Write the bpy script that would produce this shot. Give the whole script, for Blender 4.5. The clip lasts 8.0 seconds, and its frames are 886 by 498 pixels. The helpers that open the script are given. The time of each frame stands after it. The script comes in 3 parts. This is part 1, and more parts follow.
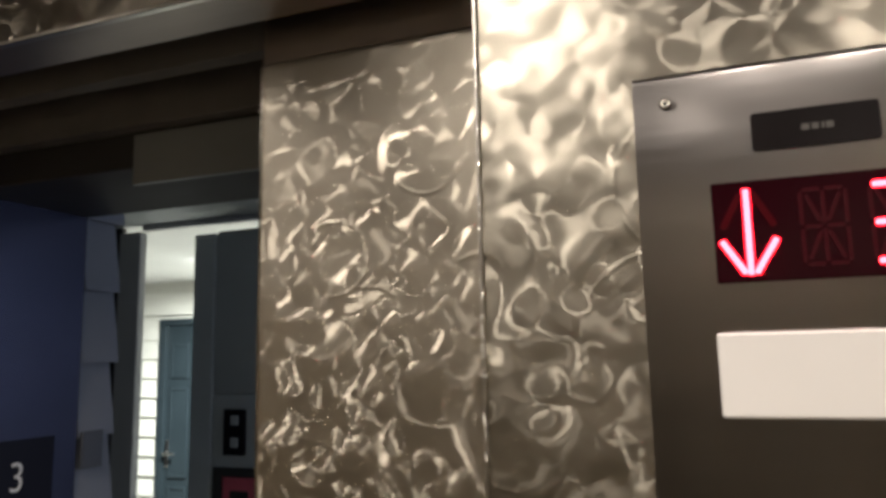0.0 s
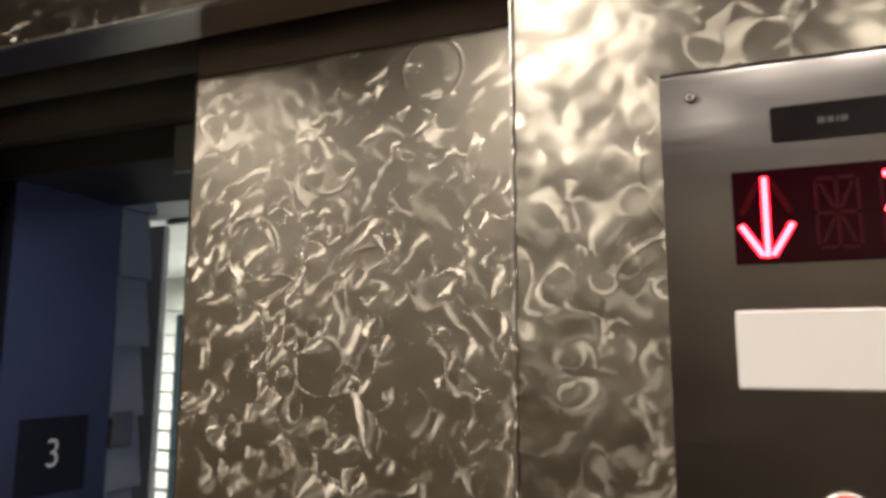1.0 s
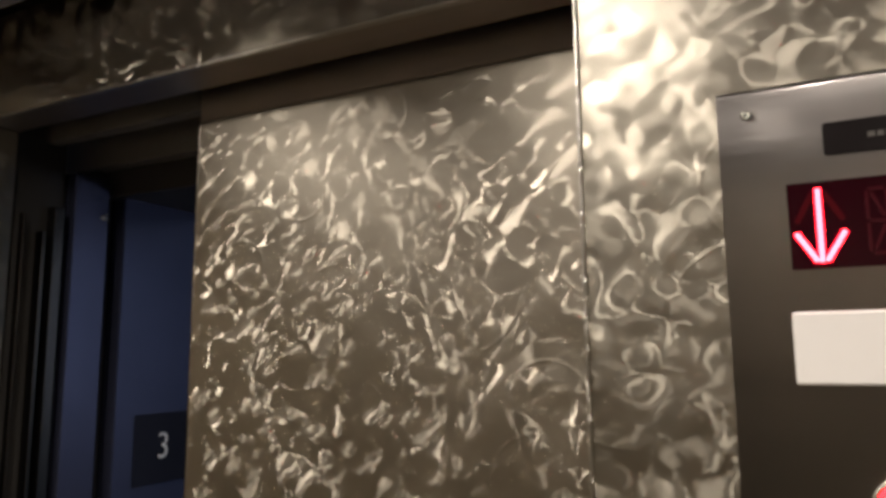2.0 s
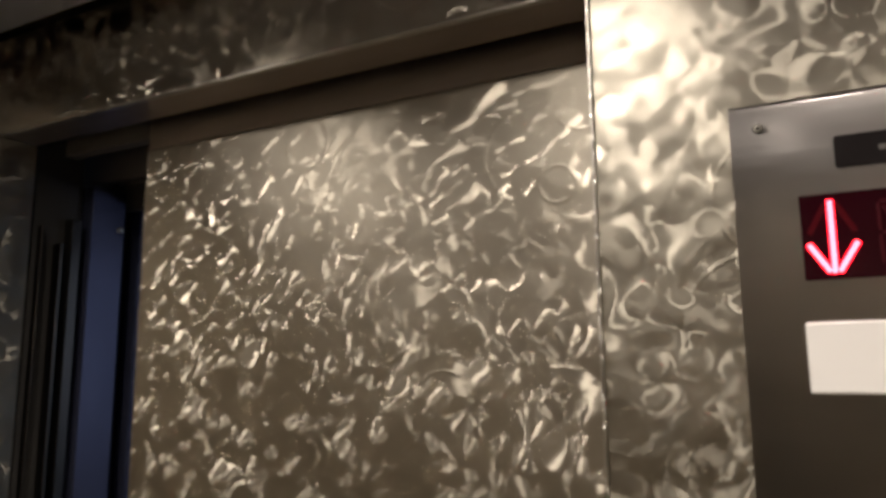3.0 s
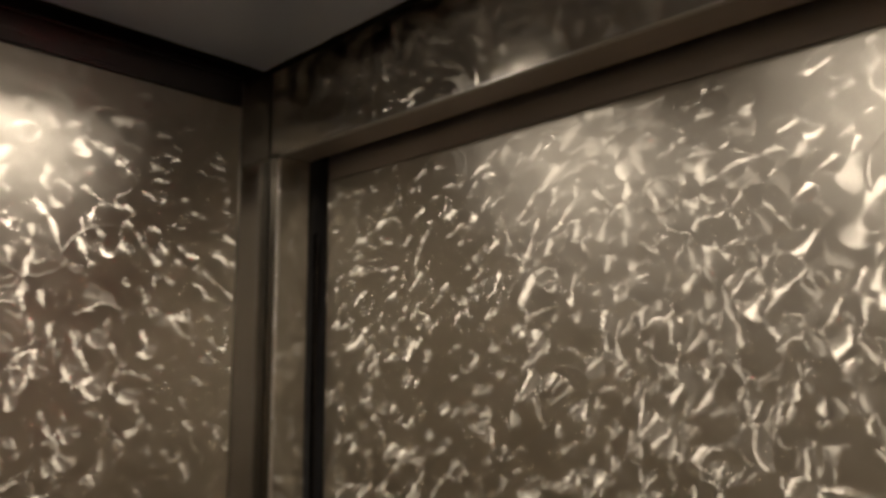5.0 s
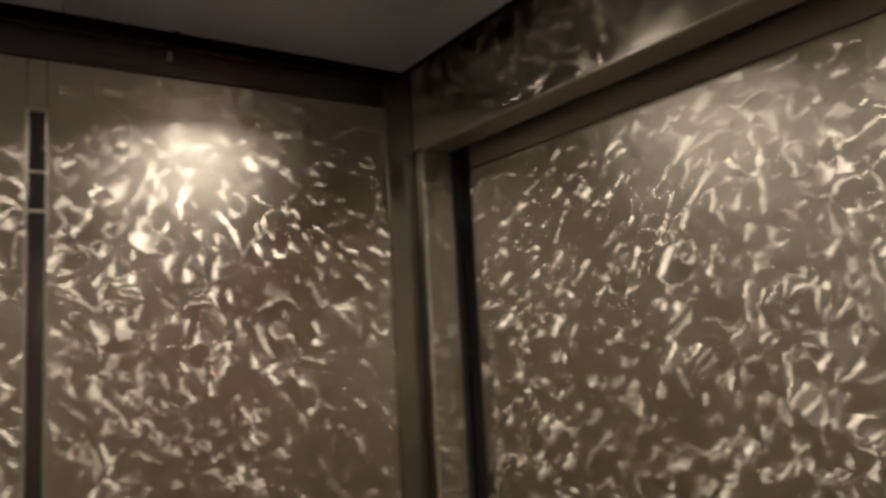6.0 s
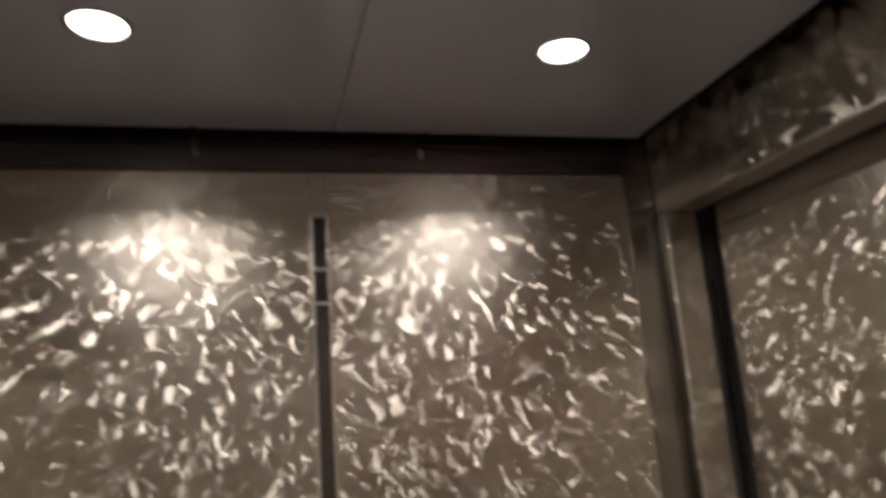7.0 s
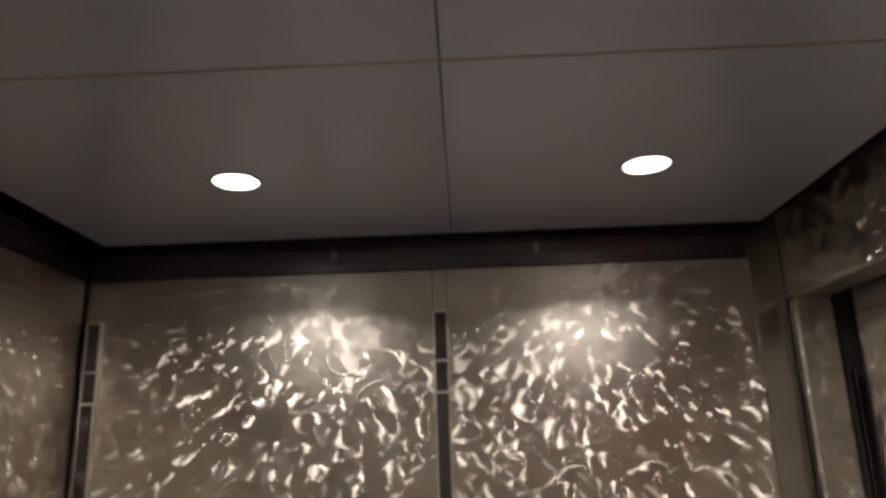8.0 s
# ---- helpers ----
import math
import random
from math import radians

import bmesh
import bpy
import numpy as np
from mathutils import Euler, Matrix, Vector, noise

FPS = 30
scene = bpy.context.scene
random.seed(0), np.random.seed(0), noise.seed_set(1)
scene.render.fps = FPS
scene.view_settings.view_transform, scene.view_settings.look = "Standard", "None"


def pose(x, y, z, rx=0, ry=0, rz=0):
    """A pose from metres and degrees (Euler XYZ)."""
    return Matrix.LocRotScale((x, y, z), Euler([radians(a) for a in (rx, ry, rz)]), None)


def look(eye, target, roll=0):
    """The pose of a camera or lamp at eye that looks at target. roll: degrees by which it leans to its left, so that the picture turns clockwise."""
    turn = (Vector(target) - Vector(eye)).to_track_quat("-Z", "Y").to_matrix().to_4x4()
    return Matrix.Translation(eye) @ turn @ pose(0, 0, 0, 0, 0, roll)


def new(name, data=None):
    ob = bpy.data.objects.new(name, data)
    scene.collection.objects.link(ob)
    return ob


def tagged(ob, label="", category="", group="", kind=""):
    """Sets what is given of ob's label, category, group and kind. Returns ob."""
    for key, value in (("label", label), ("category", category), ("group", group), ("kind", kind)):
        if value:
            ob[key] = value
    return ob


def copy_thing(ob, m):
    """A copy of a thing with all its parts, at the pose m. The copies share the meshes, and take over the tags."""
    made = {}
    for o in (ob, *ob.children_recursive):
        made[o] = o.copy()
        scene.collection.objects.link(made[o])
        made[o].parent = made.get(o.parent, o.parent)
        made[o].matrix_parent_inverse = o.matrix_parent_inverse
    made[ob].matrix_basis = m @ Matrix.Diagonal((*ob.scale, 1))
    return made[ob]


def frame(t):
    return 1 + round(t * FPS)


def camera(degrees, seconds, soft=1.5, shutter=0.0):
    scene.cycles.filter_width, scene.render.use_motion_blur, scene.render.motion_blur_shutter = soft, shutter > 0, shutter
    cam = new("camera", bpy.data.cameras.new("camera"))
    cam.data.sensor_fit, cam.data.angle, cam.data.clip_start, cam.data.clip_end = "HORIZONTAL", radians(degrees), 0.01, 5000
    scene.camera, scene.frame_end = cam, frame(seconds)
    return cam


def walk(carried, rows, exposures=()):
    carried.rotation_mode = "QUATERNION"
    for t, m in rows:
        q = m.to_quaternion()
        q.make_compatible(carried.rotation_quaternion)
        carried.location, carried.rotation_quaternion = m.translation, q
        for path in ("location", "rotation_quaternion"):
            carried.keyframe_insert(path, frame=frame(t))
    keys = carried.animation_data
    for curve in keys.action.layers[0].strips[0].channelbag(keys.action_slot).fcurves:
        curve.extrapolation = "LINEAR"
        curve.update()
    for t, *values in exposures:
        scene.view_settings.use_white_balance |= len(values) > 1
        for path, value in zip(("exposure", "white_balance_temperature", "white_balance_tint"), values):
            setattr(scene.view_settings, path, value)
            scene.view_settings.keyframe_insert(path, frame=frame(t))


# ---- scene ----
cam = camera(62.8, 8.0, soft=3.6, shutter=0.5)
PATH = [
    (0, (1.3, -0.599, 1.739), (0.603, 1.253, 2.03), -1.2),
    (0.5, (1.29, -0.615, 1.734), (0.621, 1.246, 2.035), -0.8),
    (1, (1.295, -0.645, 1.712), (0.566, 1.193, 2.013), 0.1),
    (1.5, (1.312, -0.693, 1.719), (0.465, 1.098, 1.993), 0.0),
    (2.8, (1.317, -0.733, 1.715), (0.401, 1.017, 2.032), -0.5),
    (3, (1.312, -0.736, 1.715), (0.4, 1.015, 2.036), -0.5),
    (3.5, (1.315, -0.738, 1.717), (0.375, 0.999, 2.031), -0.2),
    (4, (1.289, -0.75, 1.712), (0.303, 0.961, 2.03), -0.8),
    (4.2, (1.26, -0.766, 1.696), (0.247, 0.923, 2.046), -0.9),
    (4.7, (1.238, -0.788, 1.709), (-0.004, 0.743, 2.044), -1.0),
    (5.8, (1.309, -0.8, 1.731), (-0.289, 0.378, 1.975), -1.4),
    (6, (1.318, -0.807, 1.733), (-0.338, 0.29, 1.969), -3.1),
    (6.5, (1.302, -0.839, 1.756), (-0.484, 0.029, 1.993), -4.5),
    (6.8, (1.322, -0.839, 1.756), (-0.538, -0.18, 2.084), -4.9),
    (7, (1.35, -0.83, 1.761), (-0.539, -0.333, 2.188), -4.2),
    (7.2, (1.374, -0.809, 1.795), (-0.539, -0.467, 2.266), -3.8),
    (7.5, (1.429, -0.737, 1.821), (-0.492, -0.617, 2.362), -2.6),
    (8, (1.5, -0.671, 1.866), (-0.432, -0.715, 2.382), -1.9),
]
EXPOSURES = [(0, -0.05, 6500, 10), (4.5, -0.03, 6500, 10), (5.8, 0.05, 6480, 10.5), (6.5, 0.12, 6350, 12), (7.0, 0.30, 6000, 14), (8.0, 0.36, 5900, 14)]
walk(cam, [(t, look(eye, target, roll)) for t, eye, target, roll in PATH], EXPOSURES)

# ---- light ----
# The car is lit by six ceiling downlights, the landing by an added wall light, the breezeway by an added ceiling lamp,
# both out of view.
world = bpy.data.worlds.new("night")
scene.world = world
world.use_nodes = True
world.node_tree.nodes["Background"].inputs[0].default_value = (0.35, 0.45, 0.7, 1)
world.node_tree.nodes["Background"].inputs[1].default_value = 0.02
scene.view_settings.exposure = 0.0

LAMP_GLOW = 14.0          # downlight lens
LAMP_WATTS = 3.3          # beam of each downlight
BREEZE_WATTS = 230.0       # added breezeway ceiling lamp, out of view
HALL_WATTS = 8.0          # added wall light on the landing, out of view

W, D, H = 2.06, 1.468, 2.42      # car inside
HEAD = 2.13                     # underside of the transom
JX, CX = 0.041, 1.112           # jambs of the car opening
CEIL = 2.285                    # underside of the ceiling island


# ---- materials ----
def mat(name):
    m = bpy.data.materials.new(name)
    m.use_nodes = True
    nt = m.node_tree
    return m, nt, nt.nodes["Principled BSDF"]


def node(nt, kind, **kw):
    n = nt.nodes.new(kind)
    for k, v in kw.items():
        if k == "op":
            n.operation = v
        elif k == "scale":
            n.inputs["Scale"].default_value = v
        elif k == "detail":
            n.inputs["Detail"].default_value = v
    return n


def ramp(nt, src, a, b, ca, cb):
    r = nt.nodes.new("ShaderNodeValToRGB")
    r.color_ramp.elements[0].position, r.color_ramp.elements[1].position = a, b
    r.color_ramp.elements[0].color, r.color_ramp.elements[1].color = (*ca, 1), (*cb, 1)
    nt.links.new(src, r.inputs[0])
    return r.outputs[0]


def math2(nt, op, a, b):
    n = nt.nodes.new("ShaderNodeMath")
    n.operation = op
    for i, v in enumerate((a, b)):
        if isinstance(v, (int, float)):
            n.inputs[i].default_value = v
        else:
            nt.links.new(v, n.inputs[i])
    return n.outputs[0]


def vec2(nt, op, a, b=None):
    n = nt.nodes.new("ShaderNodeVectorMath")
    n.operation = op
    nt.links.new(a, n.inputs[0])
    if b is not None:
        nt.links.new(b, n.inputs[1])
    return n.outputs[0]


def swirl_metal(name, base, cells, rough, aniso, seed, matt=0.3, tilt=0.10, dish=1.5, stray=1.2, dent=0.0003, ground=0.46, mark=0.00035, edge=0.01, comb=0.06, waver=0.012):
    """Stainless sheet ground with overlapping discs: each disc carries curved scratches about its own centre and leans a little."""
    m, nt, spare = mat(name)
    nt.nodes.remove(spare)
    p, q = nt.nodes.new("ShaderNodeBsdfAnisotropic"), nt.nodes.new("ShaderNodeBsdfAnisotropic")
    p.distribution = q.distribution = "BECKMANN"
    tc = nt.nodes.new("ShaderNodeTexCoord")
    sep = nt.nodes.new("ShaderNodeSeparateXYZ")
    nt.links.new(tc.outputs["Object"], sep.inputs[0])
    com = nt.nodes.new("ShaderNodeCombineXYZ")
    nt.links.new(math2(nt, "ADD", sep.outputs[0], sep.outputs[1]), com.inputs[0])
    nt.links.new(sep.outputs[2], com.inputs[1])

    def affine(src, mul, add):
        n = nt.nodes.new("ShaderNodeVectorMath")
        n.operation = "MULTIPLY_ADD"
        nt.links.new(src, n.inputs[0])
        n.inputs[1].default_value = mul if isinstance(mul, tuple) else (mul, mul, mul)
        n.inputs[2].default_value = add if isinstance(add, tuple) else (add, add, add)
        return n.outputs[0]

    def noise(src, scale, detail):
        n = node(nt, "ShaderNodeTexNoise", scale=scale, detail=detail)
        n.noise_dimensions = "2D"
        nt.links.new(src, n.inputs["Vector"])
        return n

    def blend(fac, a, b, vector):
        n = nt.nodes.new("ShaderNodeMix")
        n.data_type = "VECTOR" if vector else "FLOAT"
        i, j, o = (4, 5, 1) if vector else (2, 3, 0)
        nt.links.new(fac, n.inputs[0])
        nt.links.new(a, n.inputs[i])
        nt.links.new(b, n.inputs[j])
        return n.outputs[o]

    flat = affine(com.outputs[0], 1.0, (seed * 3.1, seed * 1.7, 0.0))
    # the discs are a little out of round
    uv = vec2(nt, "ADD", flat, affine(noise(flat, cells * 0.7, 1.0).outputs["Color"], (0.35 / cells, 0.35 / cells, 0.0), (0.0, 0.0, 0.0)))
    arm = tint = None
    for k, (size, reach) in enumerate(((0.75, 9.0), (0.65, 0.52), (1.0, 0.5), (0.8, 0.5), (1.3, 0.48), (1.7, 0.40))):
        at = affine(uv, 1.0, (0.371 * k, 0.617 * k, 0.0))
        v = node(nt, "ShaderNodeTexVoronoi", scale=cells * size)
        v.voronoi_dimensions = "2D"
        nt.links.new(at, v.inputs["Vector"])
        r = stray / (cells * size)
        centre = vec2(nt, "ADD", v.outputs["Position"], affine(v.outputs["Color"], (r, r, 0.0), (-r / 2, -r / 2, 0.0)))
        arm_k = vec2(nt, "SUBTRACT", at, centre)
        if arm is None:
            arm, tint = arm_k, v.outputs["Color"]
            continue
        inside = nt.nodes.new("ShaderNodeMapRange")
        inside.interpolation_type = "SMOOTHSTEP"
        inside.inputs["From Min"].default_value = reach * 0.8 + edge
        inside.inputs["From Max"].default_value = reach * 0.8 - edge
        nt.links.new(v.outputs["Distance"], inside.inputs["Value"])
        arm, tint = blend(inside.outputs["Result"], arm, arm_k, True), blend(inside.outputs["Result"], tint, v.outputs["Color"], True)
    lean = vec2(nt, "ADD", affine(tint, (tilt, tilt, 0.0), (-tilt / 2, -tilt / 2, 0.0)), affine(arm, (dish, dish, 0.0), 0.0))
    # the scratches waver
    arm = vec2(nt, "ADD", arm, affine(noise(flat, cells * 3.5, 2.0).outputs["Color"], (waver, waver, 0.0), (-waver / 2, -waver / 2, 0.0)))
    # fine grooves run round each centre
    span = nt.nodes.new("ShaderNodeVectorMath")
    span.operation = "LENGTH"
    nt.links.new(arm, span.inputs[0])
    groove = nt.nodes.new("ShaderNodeVectorMath")
    groove.operation = "SCALE"
    nt.links.new(vec2(nt, "NORMALIZE", arm), groove.inputs[0])
    nt.links.new(math2(nt, "MULTIPLY", math2(nt, "SINE", math2(nt, "MULTIPLY", span.outputs["Value"], 1500.0), 0.0), comb), groove.inputs["Scale"])
    lean = vec2(nt, "ADD", lean, groove.outputs[0])
    rgb = nt.nodes.new("ShaderNodeSeparateColor")
    nt.links.new(tint, rgb.inputs[0])
    sheen = rgb.outputs[2]

    def upright(src):
        """Carries a direction in the sheet into the room."""
        s = nt.nodes.new("ShaderNodeSeparateXYZ")
        nt.links.new(src, s.inputs[0])
        c = nt.nodes.new("ShaderNodeCombineXYZ")
        nt.links.new(s.outputs[0], c.inputs[0])
        nt.links.new(s.outputs[0], c.inputs[1])
        nt.links.new(s.outputs[1], c.inputs[2])
        return c.outputs[0]

    nt.links.new(vec2(nt, "NORMALIZE", upright(arm)), p.inputs["Tangent"])
    p.inputs["Anisotropy"].default_value = -aniso
    height = math2(nt, "MULTIPLY", noise(flat, cells * 0.8, 2.0).outputs["Fac"], dent)
    # long curved tool marks, each a broken piece of a ring
    for k, (size, low) in enumerate(((4.5, 0.57), (7.0, 0.58))):
        v = node(nt, "ShaderNodeTexVoronoi", scale=size)
        v.voronoi_dimensions = "2D"
        nt.links.new(flat, v.inputs["Vector"])
        rgb = nt.nodes.new("ShaderNodeSeparateColor")
        nt.links.new(v.outputs["Color"], rgb.inputs[0])
        want = math2(nt, "ADD", math2(nt, "MULTIPLY", rgb.outputs[0], 0.35), 0.15)
        off = math2(nt, "ABSOLUTE", math2(nt, "SUBTRACT", v.outputs["Distance"], want), 0.0)
        band = math2(nt, "MAXIMUM", math2(nt, "SUBTRACT", 1.0, math2(nt, "DIVIDE", off, 0.0032 * size)), 0.0)
        on = math2(nt, "GREATER_THAN", noise(flat, 3.0 + 2.0 * k, 1.0).outputs["Fac"], low)
        height = math2(nt, "ADD", height, math2(nt, "MULTIPLY", math2(nt, "MULTIPLY", band, on), mark))
    bump = nt.nodes.new("ShaderNodeBump")
    bump.inputs["Strength"].default_value = 1.0
    bump.inputs["Distance"].default_value = 1.0
    nt.links.new(height, bump.inputs["Height"])
    facing = vec2(nt, "NORMALIZE", vec2(nt, "ADD", bump.outputs[0], upright(lean)))
    nt.links.new(facing, p.inputs["Normal"])
    col = ramp(nt, noise(flat, 3.0, 4.0).outputs["Fac"], 0.3, 0.7, tuple(c * 0.86 for c in base), base)
    nt.links.new(col, p.inputs["Color"])
    nt.links.new(math2(nt, "ADD", math2(nt, "MULTIPLY", sheen, rough * 0.5), rough * 0.75), p.inputs["Roughness"])
    # the fine ground between the marks scatters widely and evenly
    q.inputs["Roughness"].default_value = ground
    nt.links.new(col, q.inputs["Color"])
    nt.links.new(bump.outputs[0], q.inputs["Normal"])
    mix = nt.nodes.new("ShaderNodeMixShader")
    mix.inputs[0].default_value = matt
    nt.links.new(p.outputs[0], mix.inputs[1])
    nt.links.new(q.outputs[0], mix.inputs[2])
    nt.links.new(mix.outputs[0], nt.nodes["Material Output"].inputs["Surface"])
    return m


def brushed_metal(name, base, rough, stretch, aniso=0.6, tangent=(1, 0, 0), bumpy=0.0004, streak=0.7, sheet=(1, 1, 1)):
    m, nt, p = mat(name)
    tc = nt.nodes.new("ShaderNodeTexCoord")
    mp = nt.nodes.new("ShaderNodeMapping")
    mp.inputs["Scale"].default_value = stretch
    nt.links.new(tc.outputs["Object"], mp.inputs[0])
    n = node(nt, "ShaderNodeTexNoise", scale=1.0, detail=4.0)
    nt.links.new(mp.outputs[0], n.inputs["Vector"])
    big = node(nt, "ShaderNodeTexNoise", scale=6.0, detail=3.0)
    bow = nt.nodes.new("ShaderNodeMapping")
    bow.inputs["Scale"].default_value = sheet
    nt.links.new(tc.outputs["Object"], bow.inputs[0])
    nt.links.new(bow.outputs[0], big.inputs["Vector"])
    nt.links.new(ramp(nt, big.outputs["Fac"], 0.3, 0.75, tuple(c * 0.85 for c in base), base), p.inputs["Base Color"])
    nt.links.new(math2(nt, "ADD", math2(nt, "MULTIPLY", n.outputs["Fac"], rough * streak), rough * (1 - streak / 2)), p.inputs["Roughness"])
    tv = nt.nodes.new("ShaderNodeCombineXYZ")
    for i in range(3):
        tv.inputs[i].default_value = tangent[i]
    nt.links.new(tv.outputs[0], p.inputs["Tangent"])
    p.inputs["Metallic"].default_value = 1.0
    p.inputs["Anisotropic"].default_value = aniso
    b = nt.nodes.new("ShaderNodeBump")
    b.inputs["Distance"].default_value = 1.0
    nt.links.new(math2(nt, "ADD", math2(nt, "MULTIPLY", n.outputs["Fac"], 0.000002), math2(nt, "MULTIPLY", big.outputs["Fac"], bumpy)), b.inputs["Height"])
    nt.links.new(b.outputs[0], p.inputs["Normal"])
    return m


def painted(name, base, rough, vary=0.15, scale=8.0, bump=0.0002, coat=0.0, metallic=0.0):
    m, nt, p = mat(name)
    tc = nt.nodes.new("ShaderNodeTexCoord")
    n = node(nt, "ShaderNodeTexNoise", scale=scale, detail=5.0)
    nt.links.new(tc.outputs["Object"], n.inputs["Vector"])
    nt.links.new(ramp(nt, n.outputs["Fac"], 0.3, 0.7, tuple(c * (1 - vary) for c in base), base), p.inputs["Base Color"])
    f = node(nt, "ShaderNodeTexNoise", scale=scale * 22, detail=2.0)
    nt.links.new(tc.outputs["Object"], f.inputs["Vector"])
    nt.links.new(math2(nt, "ADD", math2(nt, "MULTIPLY", n.outputs["Fac"], rough * 0.4), rough * 0.8), p.inputs["Roughness"])
    b = nt.nodes.new("ShaderNodeBump")
    b.inputs["Distance"].default_value = 1.0
    nt.links.new(math2(nt, "MULTIPLY", f.outputs["Fac"], bump), b.inputs["Height"])
    nt.links.new(b.outputs[0], p.inputs["Normal"])
    p.inputs["Coat Weight"].default_value = coat
    p.inputs["Metallic"].default_value = metallic
    return m


def glowing(name, colour, strength):
    m, nt, p = mat(name)
    p.inputs["Base Color"].default_value = (*colour, 1)
    p.inputs["Emission Color"].default_value = (*colour, 1)
    p.inputs["Emission Strength"].default_value = strength
    p.inputs["Roughness"].default_value = 0.4
    return m


STEEL = (0.60, 0.552, 0.468)
M_WALL = swirl_metal("swirl_steel_wall", STEEL, 12.0, 0.40, 0.70, 1.0, matt=0.54, ground=0.42, tilt=0.16, dish=1.4, stray=0.9, edge=0.06, dent=0.0020)
# Front: same steel as the walls, base darkened to offset the downlight's brightness there.
M_FRONT = swirl_metal("swirl_steel_front", (0.47, 0.438, 0.372), 15.0, 0.48, 0.55, 4.0, matt=0.54, ground=0.47, edge=0.20, dish=0.7, tilt=0.30, mark=0.00025, comb=0.0, dent=0.0055)
M_TRANSOM = swirl_metal("swirl_steel_transom", STEEL, 14.0, 0.44, 0.80, 9.0, matt=0.40, ground=0.24, tilt=0.14, stray=0.8, edge=0.05, dent=0.0008)
M_WORN = swirl_metal("worn_bright_edge_steel", (0.80, 0.77, 0.72), 60.0, 0.40, 0.40, 3.0, matt=0.5, ground=0.45, tilt=0.7, dish=0.0, edge=0.1, mark=0.0, comb=0.0, dent=0.0)
M_DOOR = swirl_metal("swirl_steel_door", STEEL, 12.5, 0.43, 0.79, 7.0, matt=0.56, ground=0.48, tilt=0.12, dish=1.2, stray=0.9, edge=0.05, dent=0.003)
M_BRUSHED = brushed_metal("brushed_steel_plate", (0.58, 0.55, 0.54), 0.34, (3, 250, 250), 0.85, (1, 0, 0), 0.0010, 0.10, (0.5, 1, 2.6))
M_TRIM = brushed_metal("brushed_steel_trim", (0.46, 0.43, 0.37), 0.17, (300, 300, 4), 0.5, (0, 0, 1))
M_MIRROR = brushed_metal("smooth_steel_trim", (0.40, 0.372, 0.33), 0.24, (20, 20, 2), 0.0, (0, 0, 1), 0.0001)
M_SOFFIT = brushed_metal("dull_steel_soffit", (0.60, 0.53, 0.47), 0.42, (4, 300, 300), 0.4, (1, 0, 0))
M_HOIST = painted("dull_black_hoistway_paint", (0.22, 0.205, 0.185), 0.6, 0.3, 8.0)
M_FRIEZE = brushed_metal("dark_steel_frieze", (0.14, 0.13, 0.13), 0.30, (4, 4, 200), 0.3, (1, 0, 0), 0.0006)
M_CHANNEL = brushed_metal("dark_channel_metal", (0.17, 0.158, 0.15), 0.2, (200, 200, 4), 0.0, (0, 0, 1))
M_BRIGHT = brushed_metal("polished_edge_metal", (0.8, 0.77, 0.7), 0.32, (100, 100, 100), 0.0, (0, 0, 1))
M_CEIL = painted("ceiling_satin_grey", (0.78, 0.84, 1.0), 0.29, 0.03, 0.7, 0.0, 0.0, 0.66)
M_DARK = painted("matte_black_metal", (0.028, 0.026, 0.024), 0.8, 0.3, 10.0)
M_FLOOR = painted("dark_vinyl_floor", (0.11, 0.104, 0.096), 0.45, 0.3, 20.0)
M_BLUE = painted("navy_enamel", (0.11, 0.122, 0.205), 0.24, 0.12, 6.0, 0.00006, 0.0, 0.75)
M_BLUEPLATE = painted("dark_number_plate", (0.012, 0.013, 0.024), 0.5, 0.1)
M_BLUEPLATE.node_tree.nodes["Principled BSDF"].inputs["Specular IOR Level"].default_value = 0.2
M_WHITE = painted("white_marking", (0.88, 0.88, 0.86), 0.5, 0.05)
M_LENS = painted("white_acrylic_lens", (0.93, 0.91, 0.90), 0.35, 0.03, 12.0, 0.00002)
M_BLACKPLASTIC = painted("black_plastic", (0.010, 0.007, 0.008), 0.42, 0.2, 30.0, 0.00003)
M_DISPLAY = painted("dark_red_display_window", (0.020, 0.001, 0.004), 0.18, 0.1, 30.0, 0.0)
M_SEG = painted("unlit_segment", (0.055, 0.003, 0.008), 0.3, 0.1)
M_EMBLEM = painted("grey_emblem", (0.12, 0.115, 0.11), 0.4, 0.05)
for m in (M_BLACKPLASTIC, M_DISPLAY, M_SEG):
    m.node_tree.nodes["Principled BSDF"].inputs["Specular IOR Level"].default_value = 0.22
M_LIT = glowing("lit_red_segment", (1.0, 0.017, 0.023), 46.0)
M_DIM = glowing("dim_red_segment", (0.06, 0.001, 0.004), 0.10)
M_DIM.node_tree.nodes["Principled BSDF"].inputs["Specular IOR Level"].default_value = 0.1
M_HALO = glowing("red_segment_bleed", (0.9, 0.0, 0.05), 0.65)
M_RING = glowing("lit_red_ring", (1.0, 0.015, 0.02), 8.0)
M_GLOW = glowing("downlight_lens", (1.0, 0.89, 0.75), LAMP_GLOW)
M_BREEZE = glowing("breezeway_lens", (0.95, 1.0, 0.97), 8.0)
M_SIDING = painted("cool_grey_siding", (0.25, 0.27, 0.31), 0.6, 0.12, 4.0, 0.0003)
M_WSIDING = painted("cream_siding", (0.78, 0.77, 0.70), 0.55, 0.08, 5.0, 0.0003)
M_GREYTRIM = painted("grey_trim_paint", (0.42, 0.45, 0.46), 0.55, 0.1, 5.0, 0.0002)
